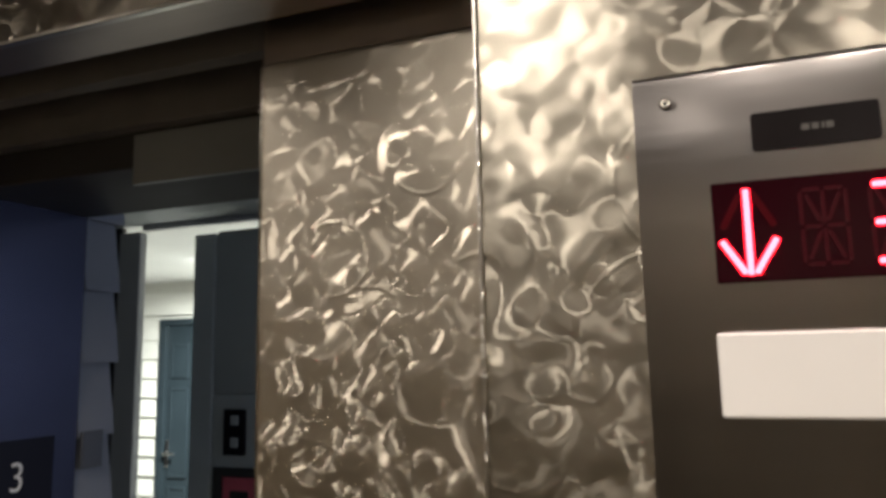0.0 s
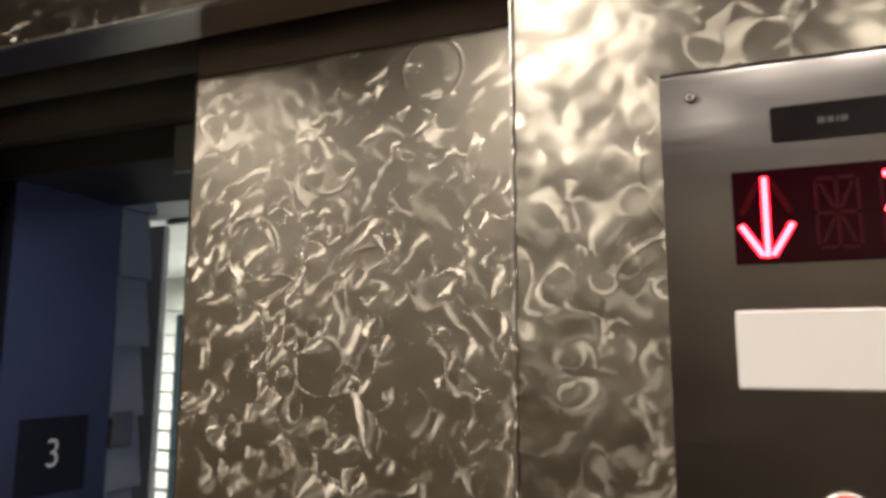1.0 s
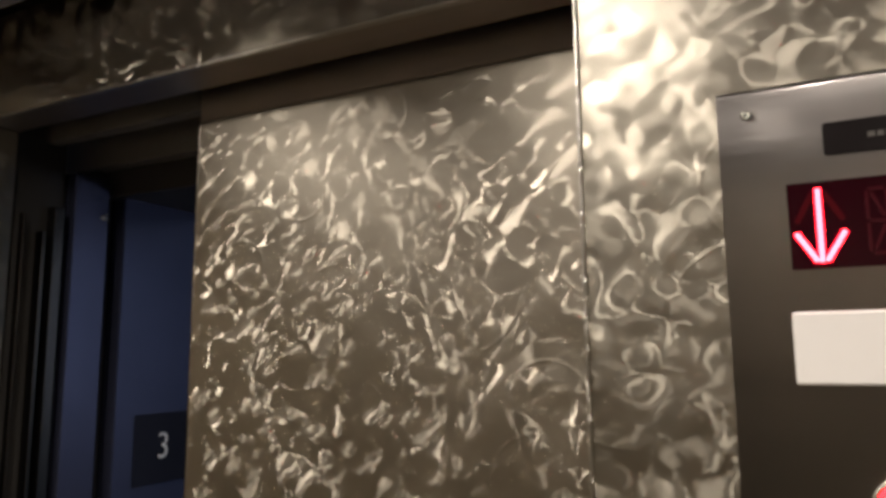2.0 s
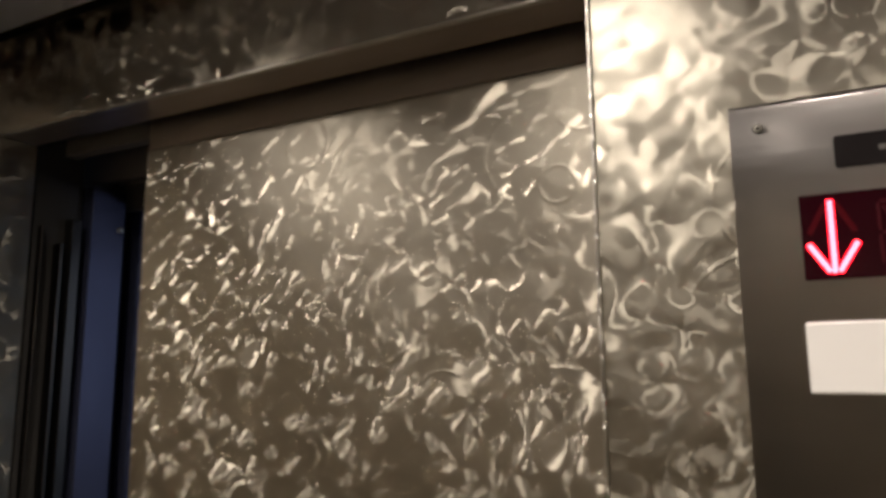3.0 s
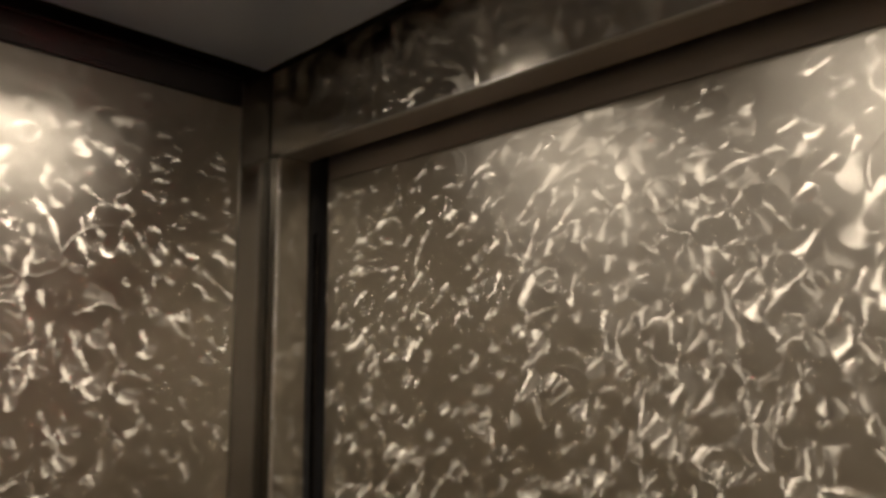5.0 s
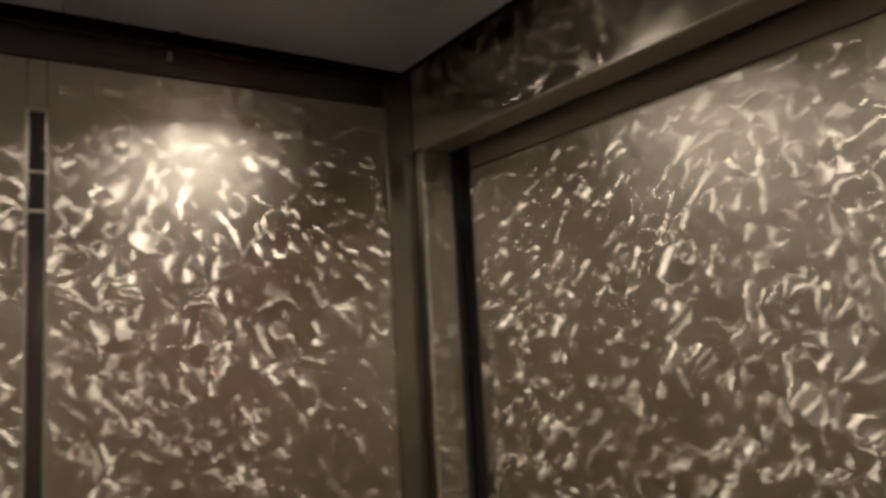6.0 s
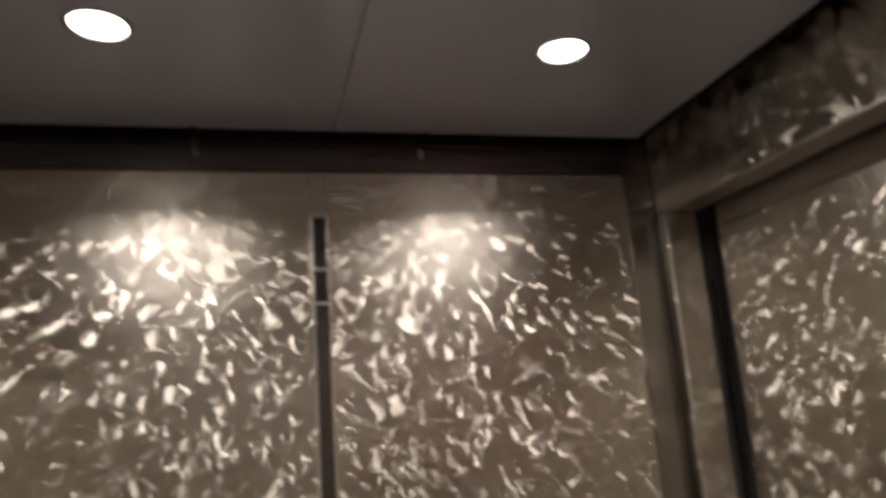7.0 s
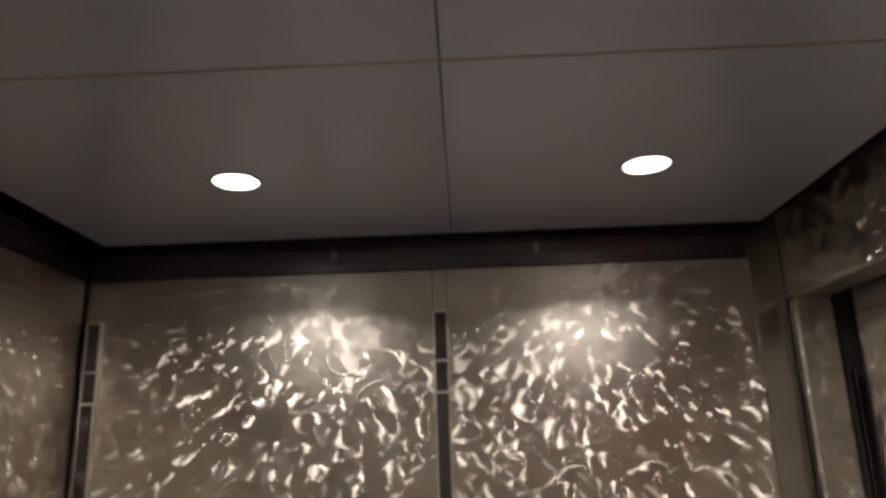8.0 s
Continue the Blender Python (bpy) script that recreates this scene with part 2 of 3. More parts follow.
M_GREYWALL = painted("grey_wall_paint", (0.34, 0.365, 0.37), 0.6, 0.1, 4.0, 0.0003)
M_FRAMEPALE = painted("pale_frame_paint", (0.42, 0.42, 0.42), 0.5, 0.1, 6.0, 0.0002)
M_HEADPLATE = painted("dark_grey_header_paint", (0.30, 0.32, 0.315), 0.32, 0.1, 6.0, 0.0001)
M_HEADDARK = painted("dark_brown_head", (0.05, 0.046, 0.042), 0.6, 0.15, 6.0, 0.0001)
M_TEAL = painted("slate_blue_door_paint", (0.026, 0.038, 0.045), 0.32, 0.12, 5.0, 0.0001)
M_BOX = painted("dark_grey_box_paint", (0.11, 0.12, 0.14), 0.5, 0.1, 6.0)
M_NICKEL = brushed_metal("satin_nickel", (0.72, 0.70, 0.66), 0.28, (80, 80, 80), 0.0)
M_SOFFITWHITE = painted("white_breezeway_ceiling", (0.72, 0.72, 0.70), 0.7, 0.08, 3.0, 0.0003)
M_CONCRETE = painted("grey_concrete", (0.32, 0.31, 0.29), 0.8, 0.25, 4.0, 0.001)
M_PINK = painted("pink_red_notice", (0.55, 0.10, 0.14), 0.5, 0.1, 10.0)


# ---- building helpers ----
def add_box(bm, x0, x1, y0, y1, z0, z1, bevel=0.0):
    r = bmesh.ops.create_cube(bm, size=1.0)
    vs = r["verts"]
    for v in vs:
        v.co = Vector(((x0 + x1) / 2 + v.co.x * (x1 - x0), (y0 + y1) / 2 + v.co.y * (y1 - y0), (z0 + z1) / 2 + v.co.z * (z1 - z0)))
    if bevel:
        es = list({e for v in vs for e in v.link_edges})
        bmesh.ops.bevel(bm, geom=es, offset=bevel, segments=2, profile=0.5, affect="EDGES")
    return bm


def boxes(*rows, bevel=0.0):
    bm = bmesh.new()
    for r in rows:
        add_box(bm, *r, bevel=bevel)
    return bm


def add_prism(bm, outline, axis, a, b):
    """A solid from a closed outline: axis 'x' takes (y, z) points, 'y' takes (x, z), 'z' takes (x, y)."""
    def at(p, d):
        return {"x": (d, p[0], p[1]), "y": (p[0], d, p[1]), "z": (p[0], p[1], d)}[axis]
    lo = [bm.verts.new(at(p, a)) for p in outline]
    hi = [bm.verts.new(at(p, b)) for p in outline]
    n = len(outline)
    bm.faces.new(lo)
    bm.faces.new(hi[::-1])
    for i in range(n):
        bm.faces.new((lo[i], hi[i], hi[(i + 1) % n], lo[(i + 1) % n]))
    bmesh.ops.recalc_face_normals(bm, faces=bm.faces)
    return bm


def add_lathe(bm, profile, m, n=32):
    """Turns (radius, height) points round the z axis of the pose m."""
    rings = []
    for r, h in profile:
        rings.append([bm.verts.new(m @ Vector((r * math.cos(2 * math.pi * i / n), r * math.sin(2 * math.pi * i / n), h))) for i in range(n)])
    for a, b in zip(rings, rings[1:]):
        for i in range(n):
            bm.faces.new((a[i], a[(i + 1) % n], b[(i + 1) % n], b[i]))
    for ring, p in ((rings[0], profile[0]), (rings[-1], profile[-1])):
        if p[0] > 1e-6:
            bm.faces.new(ring)
    bmesh.ops.remove_doubles(bm, verts=bm.verts, dist=1e-6)
    bmesh.ops.recalc_face_normals(bm, faces=bm.faces)
    return bm


def solid(name, bm, material, smooth=False):
    me = bpy.data.meshes.new(name)
    bm.to_mesh(me)
    bm.free()
    me.materials.append(material)
    if smooth:
        for f in me.polygons:
            f.use_smooth = True
    return new(name, me)


def part(name, bm, material, parent, label="", smooth=False):
    ob = solid(name, bm, material, smooth)
    ob.parent = parent
    if label:
        ob["label"] = label
    return ob


def thing(name, label, category, group=""):
    return tagged(new(name), label, category, group)


def setting(name, bm, material, label, category):
    return tagged(solid(name, bm, material), label, category, kind="structure")


def lamp(name, watts, size, colour, m):
    li = bpy.data.lights.new(name, "AREA")
    li.shape, li.size, li.energy, li.color = "DISK", size, watts, colour
    ob = new(name, li)
    ob.matrix_basis = m
    return ob


# ---- the car: shell ----
setting("floor", boxes((-0.02, W + 0.02, -D - 0.02, 0.02, -0.05, 0.0)), M_FLOOR, "dark speckled vinyl elevator car floor", "floor")
setting("shell_top", boxes((-0.03, W + 0.03, -D - 0.03, 0.03, H, H + 0.03)), M_DARK, "black steel car top above the ceiling island", "ceiling")

west = setting("wall_west", boxes((-0.03, -0.004, -D - 0.03, 0.03, 0.0, H)), M_DARK, "steel elevator side wall clad in swirl-ground panels", "wall")
for y0, y1 in ((-0.700, -0.068), (-D + 0.001, -0.731)):
    part("panel", boxes((-0.003, 0.004, y0, y1, 0.02, 2.221), bevel=0.0015), M_WALL, west, "swirl-ground stainless steel wall panel")
part("joint_cover", boxes((-0.003, 0.003, -0.7295, -0.7015, 2.136, 2.221), bevel=0.001), M_WALL, west, "steel joint cover above the batten")
part("corner_trim", boxes((-0.003, 0.0055, -0.067, -0.001, 0.02, 2.31), bevel=0.0015), M_MIRROR, west, "smooth brushed steel corner trim")

south = setting("wall_south", boxes((-0.003, W + 0.003, -D - 0.03, -D - 0.004, 0.0, H)), M_DARK, "steel elevator back wall clad in swirl-ground panels", "wall")
for x0, x1 in ((0.02, 0.84), (0.872, W - 0.01)):
    part("panel", boxes((x0, x1, -D - 0.003, -D + 0.004, 0.02, 2.221), bevel=0.0015), M_WALL, south, "swirl-ground stainless steel wall panel")
east = setting("wall_east", boxes((W + 0.004, W + 0.03, -D - 0.03, 0.03, 0.0, H)), M_DARK, "steel elevator side wall clad in swirl-ground panels", "wall")
for y0, y1 in ((-0.700, -0.01), (-D + 0.01, -0.731)):
    part("panel", boxes((W - 0.004, W + 0.003, y0, y1, 0.02, 2.221), bevel=0.0015), M_WALL, east, "swirl-ground stainless steel wall panel")

for wall, row in ((west, (-0.003, 0.003, -D + 0.005, -0.068, 2.2235, 2.31)), (east, (W - 0.003, W + 0.003, -D + 0.005, -0.01, 2.2235, 2.31)), (south, (0.005, W - 0.005, -D - 0.003, -D + 0.003, 2.2235, 2.31))):
    part("frieze", boxes(row, bevel=0.001), M_FRIEZE, wall, "plain dark steel strip above the wall panels")

# front wall: transom, wide return with the control panel, narrow return
north = setting("wall_north", boxes((JX, CX, 0.003, 0.065, HEAD + 0.004, H)), M_DARK, "swirl-ground steel front wall with the door opening", "wall")
part("transom", boxes((0.008, W - 0.008, -0.001, 0.004, HEAD, 2.31), bevel=0.0012), M_TRANSOM, north, "swirl-ground steel transom over the door")
part("transom_lip", boxes((JX + 0.002, CX - 0.002, -0.0035, 0.006, HEAD - 0.0055, HEAD - 0.001), bevel=0.0015), M_BRIGHT, north, "bright folded lower edge of the transom")
part("soffit", boxes((JX, CX, 0.006, 0.074, HEAD - 0.002, HEAD + 0.004), bevel=0.001), M_SOFFIT, north, "dull steel underside of the transom")
part("return_panel", boxes((CX, W - 0.008, 0.0, 0.012, 0.02, HEAD - 0.002), bevel=0.002), M_FRONT, north, "wide swirl-ground steel return panel")
part("return_edge", boxes((CX - 0.003, CX + 0.004, 0.013, 0.075, 0.02, HEAD - 0.002), bevel=0.001), M_TRIM, north, "folded edge of the return panel")
part("return_bead", boxes((CX - 0.0042, CX - 0.0004, -0.002, 0.006, 0.02, HEAD - 0.003), bevel=0.0012), M_WORN, north, "bright worn edge of the return panel")
part("narrow_return", boxes((0.0058, JX - 0.004, 0.0, 0.012, 0.02, HEAD - 0.002), bevel=0.0015), M_TRIM, north, "narrow brushed steel return")
part("jamb", boxes((JX - 0.006, JX, 0.004, 0.072, 0.02, HEAD - 0.003), bevel=0.001), M_FRONT, north, "swirl-ground steel jamb face")
part("jamb_bead", boxes((JX - 0.0055, JX + 0.0015, -0.003, 0.0035, 0.02, HEAD - 0.006), bevel=0.002), M_WORN, north, "bright worn jamb edge")


# wall battens with bright lips and clips
def batten():
    b = thing("wall_batten", "dark steel channel batten with bright lips on the steel wall", "batten", "battens between the wall panels")
    part("channel", boxes((0.0, 0.014, -0.012, 0.012, 0.02, 2.127), bevel=0.001), M_CHANNEL, b)
    for y in (-0.0140, 0.0140):
        part("lip", boxes((0.0, 0.016, y - 0.0017, y + 0.0017, 0.02, 2.127), bevel=0.0007), M_BRIGHT, b, "bright channel lip")
    part("cap", boxes((0.0, 0.018, -0.0155, 0.0155, 2.1275, 2.134), bevel=0.0015), M_BRIGHT, b, "bright end cap")
    for z in (2.028, 1.964):
        part("clip", boxes((0.0142, 0.0165, -0.012, 0.012, z - 0.003, z + 0.003), bevel=0.0008), M_BRIGHT, b, "bright cross clip")
    return b


first = batten()
first.matrix_basis = pose(0.0, -0.7155, 0)
copy_thing(first, pose(0.0045, -D + 0.030, 0))
copy_thing(first, pose(0.856, -D, 0, 0, 0, 90))
copy_thing(first, pose(W, -0.7155, 0, 0, 0, 180))

# ceiling island of six panels, hung clear of the walls
GX, GX2, GY = 0.760, 1.375, -0.685
gap = 0.0009
bm = bmesh.new()
for x0, x1 in ((0.055, GX - gap), (GX + gap, GX2 - gap), (GX2 + gap, W - 0.055)):
    for y0, y1 in ((-D + 0.055, GY - gap), (GY + gap, -0.05)):
        add_box(bm, x0, x1, y0, y1, CEIL, CEIL + 0.018, bevel=0.0015)
setting("ceiling", bm, M_CEIL, "satin grey ceiling island in six panels", "ceiling")
setting("ceiling_joint_strip", boxes(*[(g - 0.0016, g + 0.0016, -D + 0.06, -0.055, CEIL - 0.0012, CEIL - 0.0003) for g in (GX, GX2)]), M_BRIGHT, "thin bright metal strip along a ceiling joint", "trim")
setting("ceiling_ledge", boxes((0.0045, 0.016, -D + 0.05, -0.07, 2.2725, 2.2765), (W - 0.016, W - 0.0045, -D + 0.05, -0.02, 2.2725, 2.2765), (0.02, W - 0.02, -D + 0.0045, -D + 0.016, 2.2725, 2.2765), bevel=0.001), M_CHANNEL, "thin dark ledge round the top of the walls", "trim")


def bracket():
    b = thing("ceiling_bracket", "small steel bracket holding the ceiling island", "bracket", "brackets under the ceiling edge")
    part("plate", boxes((0.0, 0.003, -0.006, 0.006, -0.018, 0.016), bevel=0.0008), M_TRIM, b)
    part("arm", boxes((0.0032, 0.060, -0.005, 0.005, 0.016, 0.019), bevel=0.0008), M_CHANNEL, b)
    return b


br = bracket()
br.matrix_basis = pose(0.0045, -0.937, 2.2665)
copy_thing(br, pose(0.0045, -0.508, 2.2665))
copy_thing(br, pose(W - 0.0045, -0.508, 2.2665, 0, 0, 180))
copy_thing(br, pose(W - 0.0045, -0.937, 2.2665, 0, 0, 180))


def downlight():
    d = thing("ceiling_downlight", "lit round white downlight recessed in the dark ceiling", "downlight", "ceiling downlights")
    bm = add_lathe(bmesh.new(), [(0.036, 0.0), (0.0365, -0.0025), (0.040, -0.0035), (0.043, -0.002), (0.0435, 0.0)], Matrix.Identity(4), 40)
    part("trim_ring", bm, M_BRIGHT, d, "thin metal trim ring", True)
    bm = add_lathe(bmesh.new(), [(0.0, -0.0016), (0.02, -0.0014), (0.0355, -0.0004), (0.0355, 0.0)], Matrix.Identity(4), 40)
    part("lens", bm, M_GLOW, d, "glowing warm white lens", True)
    return d


dl = downlight()
dl.matrix_basis = pose(0.405, -0.367, CEIL - 0.0003)
for x, y in ((0.405, -1.027), (1.055, -0.367), (1.055, -1.027), (1.69, -0.367), (1.69, -1.027)):
    copy_thing(dl, pose(x, y, CEIL - 0.0003))
for x, y in ((0.405, -0.367), (0.405, -1.027), (1.055, -0.367), (1.055, -1.027), (1.69, -0.367), (1.69, -1.027)):
    beam = lamp("downlight_beam", LAMP_WATTS, 0.064, (1.0, 0.89, 0.775), pose(x, y, CEIL - 0.006))
    beam.data.spread = radians(143)

# ---- the car door, which slides shut ----
door = thing("car_door", "swirl-ground stainless steel sliding elevator door, closing", "elevator door")
part("door_panel", boxes((0.004, 1.10, 0.0, 0.028, 0.012, 2.0865), bevel=0.002), M_DOOR, door)
# Upper door panel, set apart in soffit steel to imitate its dark reflection.
part("soffit_reflection_band", boxes((0.004, 1.10, 0.001, 0.028, 2.0875, 2.20), bevel=0.001), M_SOFFIT, door, "top of the door in plain dull steel, imitating the soffit it reflects")
part("leading_edge", boxes((0.0, 0.0038, 0.001, 0.027, 0.012, 2.0865), bevel=0.0012), M_TRIM, door, "smooth steel leading edge")
landing_door = thing("landing_door", "navy enamelled sliding landing door, closing", "elevator door")
part("door_panel", boxes((0.0, 1.10, 0.0, 0.03, 0.012, 2.10), bevel=0.002), M_BLUE, landing_door)

# ---- control panel on the wide return ----
X0, X1, ZT = 1.246, 1.508, 1.962
cop = thing("control_panel", "brushed steel elevator control panel with red display", "control panel")
profile = [(-0.0003, 0.80), (-0.005, 0.80), (-0.005, 1.895)] + [(-0.005 + 0.0024 * t * t, 1.895 + 0.067 * t) for t in [k / 14 for k in range(1, 15)]] + [(-0.0003, ZT)]
part("faceplate", add_prism(bmesh.new(), profile, "x", X0, X1), M_BRUSHED, cop, "", True)


def disc(x, z, y, r, h, n=24):
    """A low round boss facing the car, with rounded rim."""
    return add_lathe(bmesh.new(), [(r, 0.0), (r, h * 0.6), (r * 0.82, h), (0.0, h)], pose(x, y, z, 90, 0, 0), n)


for x, z in ((1.2715, 1.937), (X1 - 0.0255, 1.937)):
    s = part("screw", add_lathe(bmesh.new(), [(0.0040, 0.0), (0.0040, 0.0010), (0.0032, 0.0018), (0.0018, 0.0020), (0.0016, 0.0010), (0.0, 0.0010)], pose(x, -0.005, z, 90, 0, 0), 20), M_BRIGHT, cop, "small bright tamper-proof screw", True)
    part("screw_socket", disc(x, z, -0.0061, 0.0018, 0.0011, 6), M_DARK, s, "dark screw socket")
    part("screw_recess", disc(x, z, -0.00505, 0.0048, 0.0003, 24), M_DARK, s, "dark ring round the screw")
corner = [(1.37725 + sx * (0.04075) + 0.003 * math.cos(a), 1.9045 + sz * 0.012 + 0.003 * math.sin(a)) for sx, sz, a0 in ((1, 1, 0), (-1, 1, 1), (-1, -1, 2), (1, -1, 3)) for a in [(a0 + k / 4) * math.pi / 2 for k in range(5)]]
plate = part("nameplate", add_prism(bmesh.new(), corner, "y", -0.0066, -0.0052), M_BLACKPLASTIC, cop, "black plastic nameplate")
# the maker's mark as four plain shapes
for x, w in ((1.3712, 0.0056), (1.3780, 0.0046), (1.3832, 0.0020), (1.3878, 0.0050)):
    part("emblem_bar", boxes((x - w / 2, x + w / 2, -0.0070, -0.0066, 1.9020, 1.9068)), M_EMBLEM, plate, "pale grey emblem bar")

DX0, DX1, DZ0, DZ1 = 1.301, 1.455, 1.789, 1.867
disp = part("display_window", boxes((DX0, DX1, -0.0066, -0.0052, DZ0, DZ1), bevel=0.0008), M_DISPLAY, cop, "dark red display window")


def seg(name, p, q, w, material, label):
    """A flat bar from p to q (x, z) on the display, with pointed ends."""
    d = (Vector(q) - Vector(p)).normalized()
    n = Vector((-d.y, d.x)) * w / 2
    a, b = Vector(p), Vector(q)
    pts = [a + n * 0.6, a + d * w * 0.25 + n, b - d * w * 0.25 + n, b + n * 0.6, b - n * 0.6, b - d * w * 0.25 - n, a + d * w * 0.25 - n, a - n * 0.6]
    if material is M_LIT:
        grow = [(v - (a + b) / 2) * 1.03 + (a + b) / 2 + n.normalized() * math.copysign(w * 0.32, (v - a).dot(n)) for v in pts]
        part("segment_bleed", add_prism(bmesh.new(), [tuple(v) for v in grow], "y", -0.0069, -0.0067), M_HALO, disp, "red glow round a lit segment")
    bm = add_prism(bmesh.new(), [tuple(v) for v in pts], "y", -0.0074, -0.0070)
    return part(name, bm, material, disp, label)


AX = 1.3258
seg("arrow_shaft", (AX, 1.8605), (AX - 0.0003, 1.7945), 0.0042, M_LIT, "lit red arrow shaft")
seg("arrow_barb", (AX - 0.0195, 1.8215), (AX - 0.0035, 1.7955), 0.0042, M_LIT, "lit red arrow barb")
seg("arrow_barb", (AX + 0.0195, 1.8215), (AX + 0.0035, 1.7955), 0.0042, M_LIT, "lit red arrow barb")
seg("arrow_barb", (AX - 0.0185, 1.8305), (AX - 0.0042, 1.8575), 0.0050, M_DIM, "faintly lit arrow barb")
seg("arrow_barb", (AX + 0.0185, 1.8305), (AX + 0.0042, 1.8575), 0.0050, M_DIM, "faintly lit arrow barb")


def digit(cx, lit):
    """A sixteen-segment figure; lit names the bars that glow."""
    w, z0, z1 = 0.0150, 1.8000, 1.8560
    zm = (z0 + z1) / 2
    s = 0.0022
    bars = {"a1": ((cx - w, z1), (cx, z1)), "a2": ((cx, z1), (cx + w, z1)), "d1": ((cx - w, z0), (cx, z0)), "d2": ((cx, z0), (cx + w, z0)),
            "g1": ((cx - w, zm), (cx, zm)), "g2": ((cx, zm), (cx + w, zm)), "f": ((cx - w, z1), (cx - w, zm)), "b": ((cx + w, z1), (cx + w, zm)),
            "e": ((cx - w, zm), (cx - w, z0)), "c": ((cx + w, zm), (cx + w, z0)), "i": ((cx, z1), (cx, zm)), "l": ((cx, zm), (cx, z0)),
            "h": ((cx - w * 0.8, z1 - s), (cx - 0.002, zm + s)), "j": ((cx + w * 0.8, z1 - s), (cx + 0.002, zm + s)),
            "k": ((cx - w * 0.8, z0 + s), (cx - 0.002, zm - s)), "m": ((cx + w * 0.8, z0 + s), (cx + 0.002, zm - s))}
    for k, (p, q) in bars.items():
        d = (Vector(q) - Vector(p)).normalized() * 0.0016
        on = k in lit
        seg("digit_segment", tuple(Vector(p) + d), tuple(Vector(q) - d), 0.0040 if on else 0.0028, M_LIT if on else M_SEG, "lit red digit segment" if on else "unlit dark red digit segment")


digit(1.3780, ())
digit(1.4240, ("a1", "a2", "g1", "g2", "d1", "d2", "b", "c"))

lens = boxes((1.2975, 1.4565, -0.011, -0.0051, 1.6885, 1.7515), bevel=0.0022)
part("emergency_light_lens", lens, M_LENS, cop, "white acrylic emergency light lens")


def call_button(x, z, lit):
    b = part("button_surround", add_lathe(bmesh.new(), [(0.0215, 0.0), (0.0215, 0.002), (0.0195, 0.0032), (0.0178, 0.0026), (0.0178, 0.0)], pose(x, -0.005, z, 90, 0, 0), 36), M_BRIGHT, cop, "round steel button surround", True)
    part("halo", add_lathe(bmesh.new(), [(0.0176, 0.0), (0.0176, 0.0024), (0.0142, 0.0028), (0.0142, 0.0)], pose(x, -0.005, z, 90, 0, 0), 36), M_RING if lit else M_SEG, b, "lit red ring" if lit else "unlit ring", True)
    part("button_cap", add_lathe(bmesh.new(), [(0.0138, 0.0), (0.0138, 0.003), (0.0125, 0.0042), (0.0, 0.0046)], pose(x, -0.005, z, 90, 0, 0), 36), M_BRUSHED, b, "brushed steel button cap", True)


call_button(1.368, 1.592, True)
call_button(1.432, 1.592, False)
for z in (1.53, 1.46, 1.39):
    call_button(1.368, z, False)
    call_button(1.432, z, False)

# ---- hoistway and landing entrance ----
setting("hoistway_lintel", boxes((-0.10, 1.90, 0.10 + 0.145, 0.275, 2.10, 2.44), (-0.10, 1.90, 0.135, 0.16, 2.125, 2.44)), M_HOIST, "black steel lintel above the landing door", "trim")
setting("hoistway_side", boxes((-0.10, JX - 0.010, 0.075, 0.178, 0.0, 2.44), (-0.10, 0.020, 0.260, 0.294, 0.0, 2.44)), M_DARK, "black hoistway side beside the sill gap", "trim")
for row in ((0.036, 0.060, 0.142, 0.161, 0.0, 2.00), (0.036, 0.058, 0.121, 0.128, 0.0, 1.95), (0.036, 0.050, 0.088, 0.091, 0.0, 1.98)):
    setting("strike_rail", boxes(row, bevel=0.001), M_CHANNEL, "thin worn steel strike rail", "trim")
strike = setting("strike_jamb", boxes((-0.05, 0.060, 0.181, 0.257, 0.0, 2.075), bevel=0.002), M_BLUE, "navy enamelled strike jamb", "trim")
part("bolt", add_lathe(bmesh.new(), [(0.007, 0.0), (0.007, 0.002), (0.0045, 0.005), (0.0, 0.0055)], pose(0.060, 0.247, 1.995, 0, 90, 0), 16), M_NICKEL, strike, "pale round bolt head", True)
jamb = setting("entrance_jamb", boxes((-0.05, 0.060, 0.296, 0.556, 0.0, 2.09), bevel=0.003), M_BLUE, "navy enamelled landing entrance jamb with floor number", "trim")
setting("entrance_head", boxes((-0.05, 1.45, 0.280, 0.556, 2.045, 2.11), bevel=0.003), M_HEADDARK, "dark brown landing entrance head", "trim")
setting("header_plate", boxes((0.455, 1.25, 0.268, 0.278, 2.014, 2.095), bevel=0.0015), M_HEADPLATE, "dark grey painted plate under the landing door header", "trim")
setting("entrance_jamb_2", boxes((1.112, 1.45, 0.280, 0.556, 0.0, 2.044), bevel=0.003), M_BLUE, "navy enamelled landing entrance jamb", "trim")
plate = part("number_plate", boxes((0.0604, 0.0620, 0.345, 0.500, 1.455, 1.600), bevel=0.0007), M_BLUEPLATE, jamb, "dark floor number plate")
cu = bpy.data.curves.new("floor_number", "FONT")
cu.body, cu.size, cu.extrude, cu.align_x, cu.offset = "3", 0.078, 0.0006, "CENTER", -0.0006
ob = new("floor_number", cu)
me = bpy.data.meshes.new_from_object(ob.evaluated_get(bpy.context.evaluated_depsgraph_get()))
bpy.data.objects.remove(ob)
me.materials.append(M_WHITE)
num = new("floor_number", me)
num.parent, num["label"] = plate, "white floor number"
num.matrix_basis = Matrix(((0, 0, 1, 0.0628), (0.88, 0, 0, 0.4205), (0, 1, 0, 1.506), (0, 0, 0, 1)))

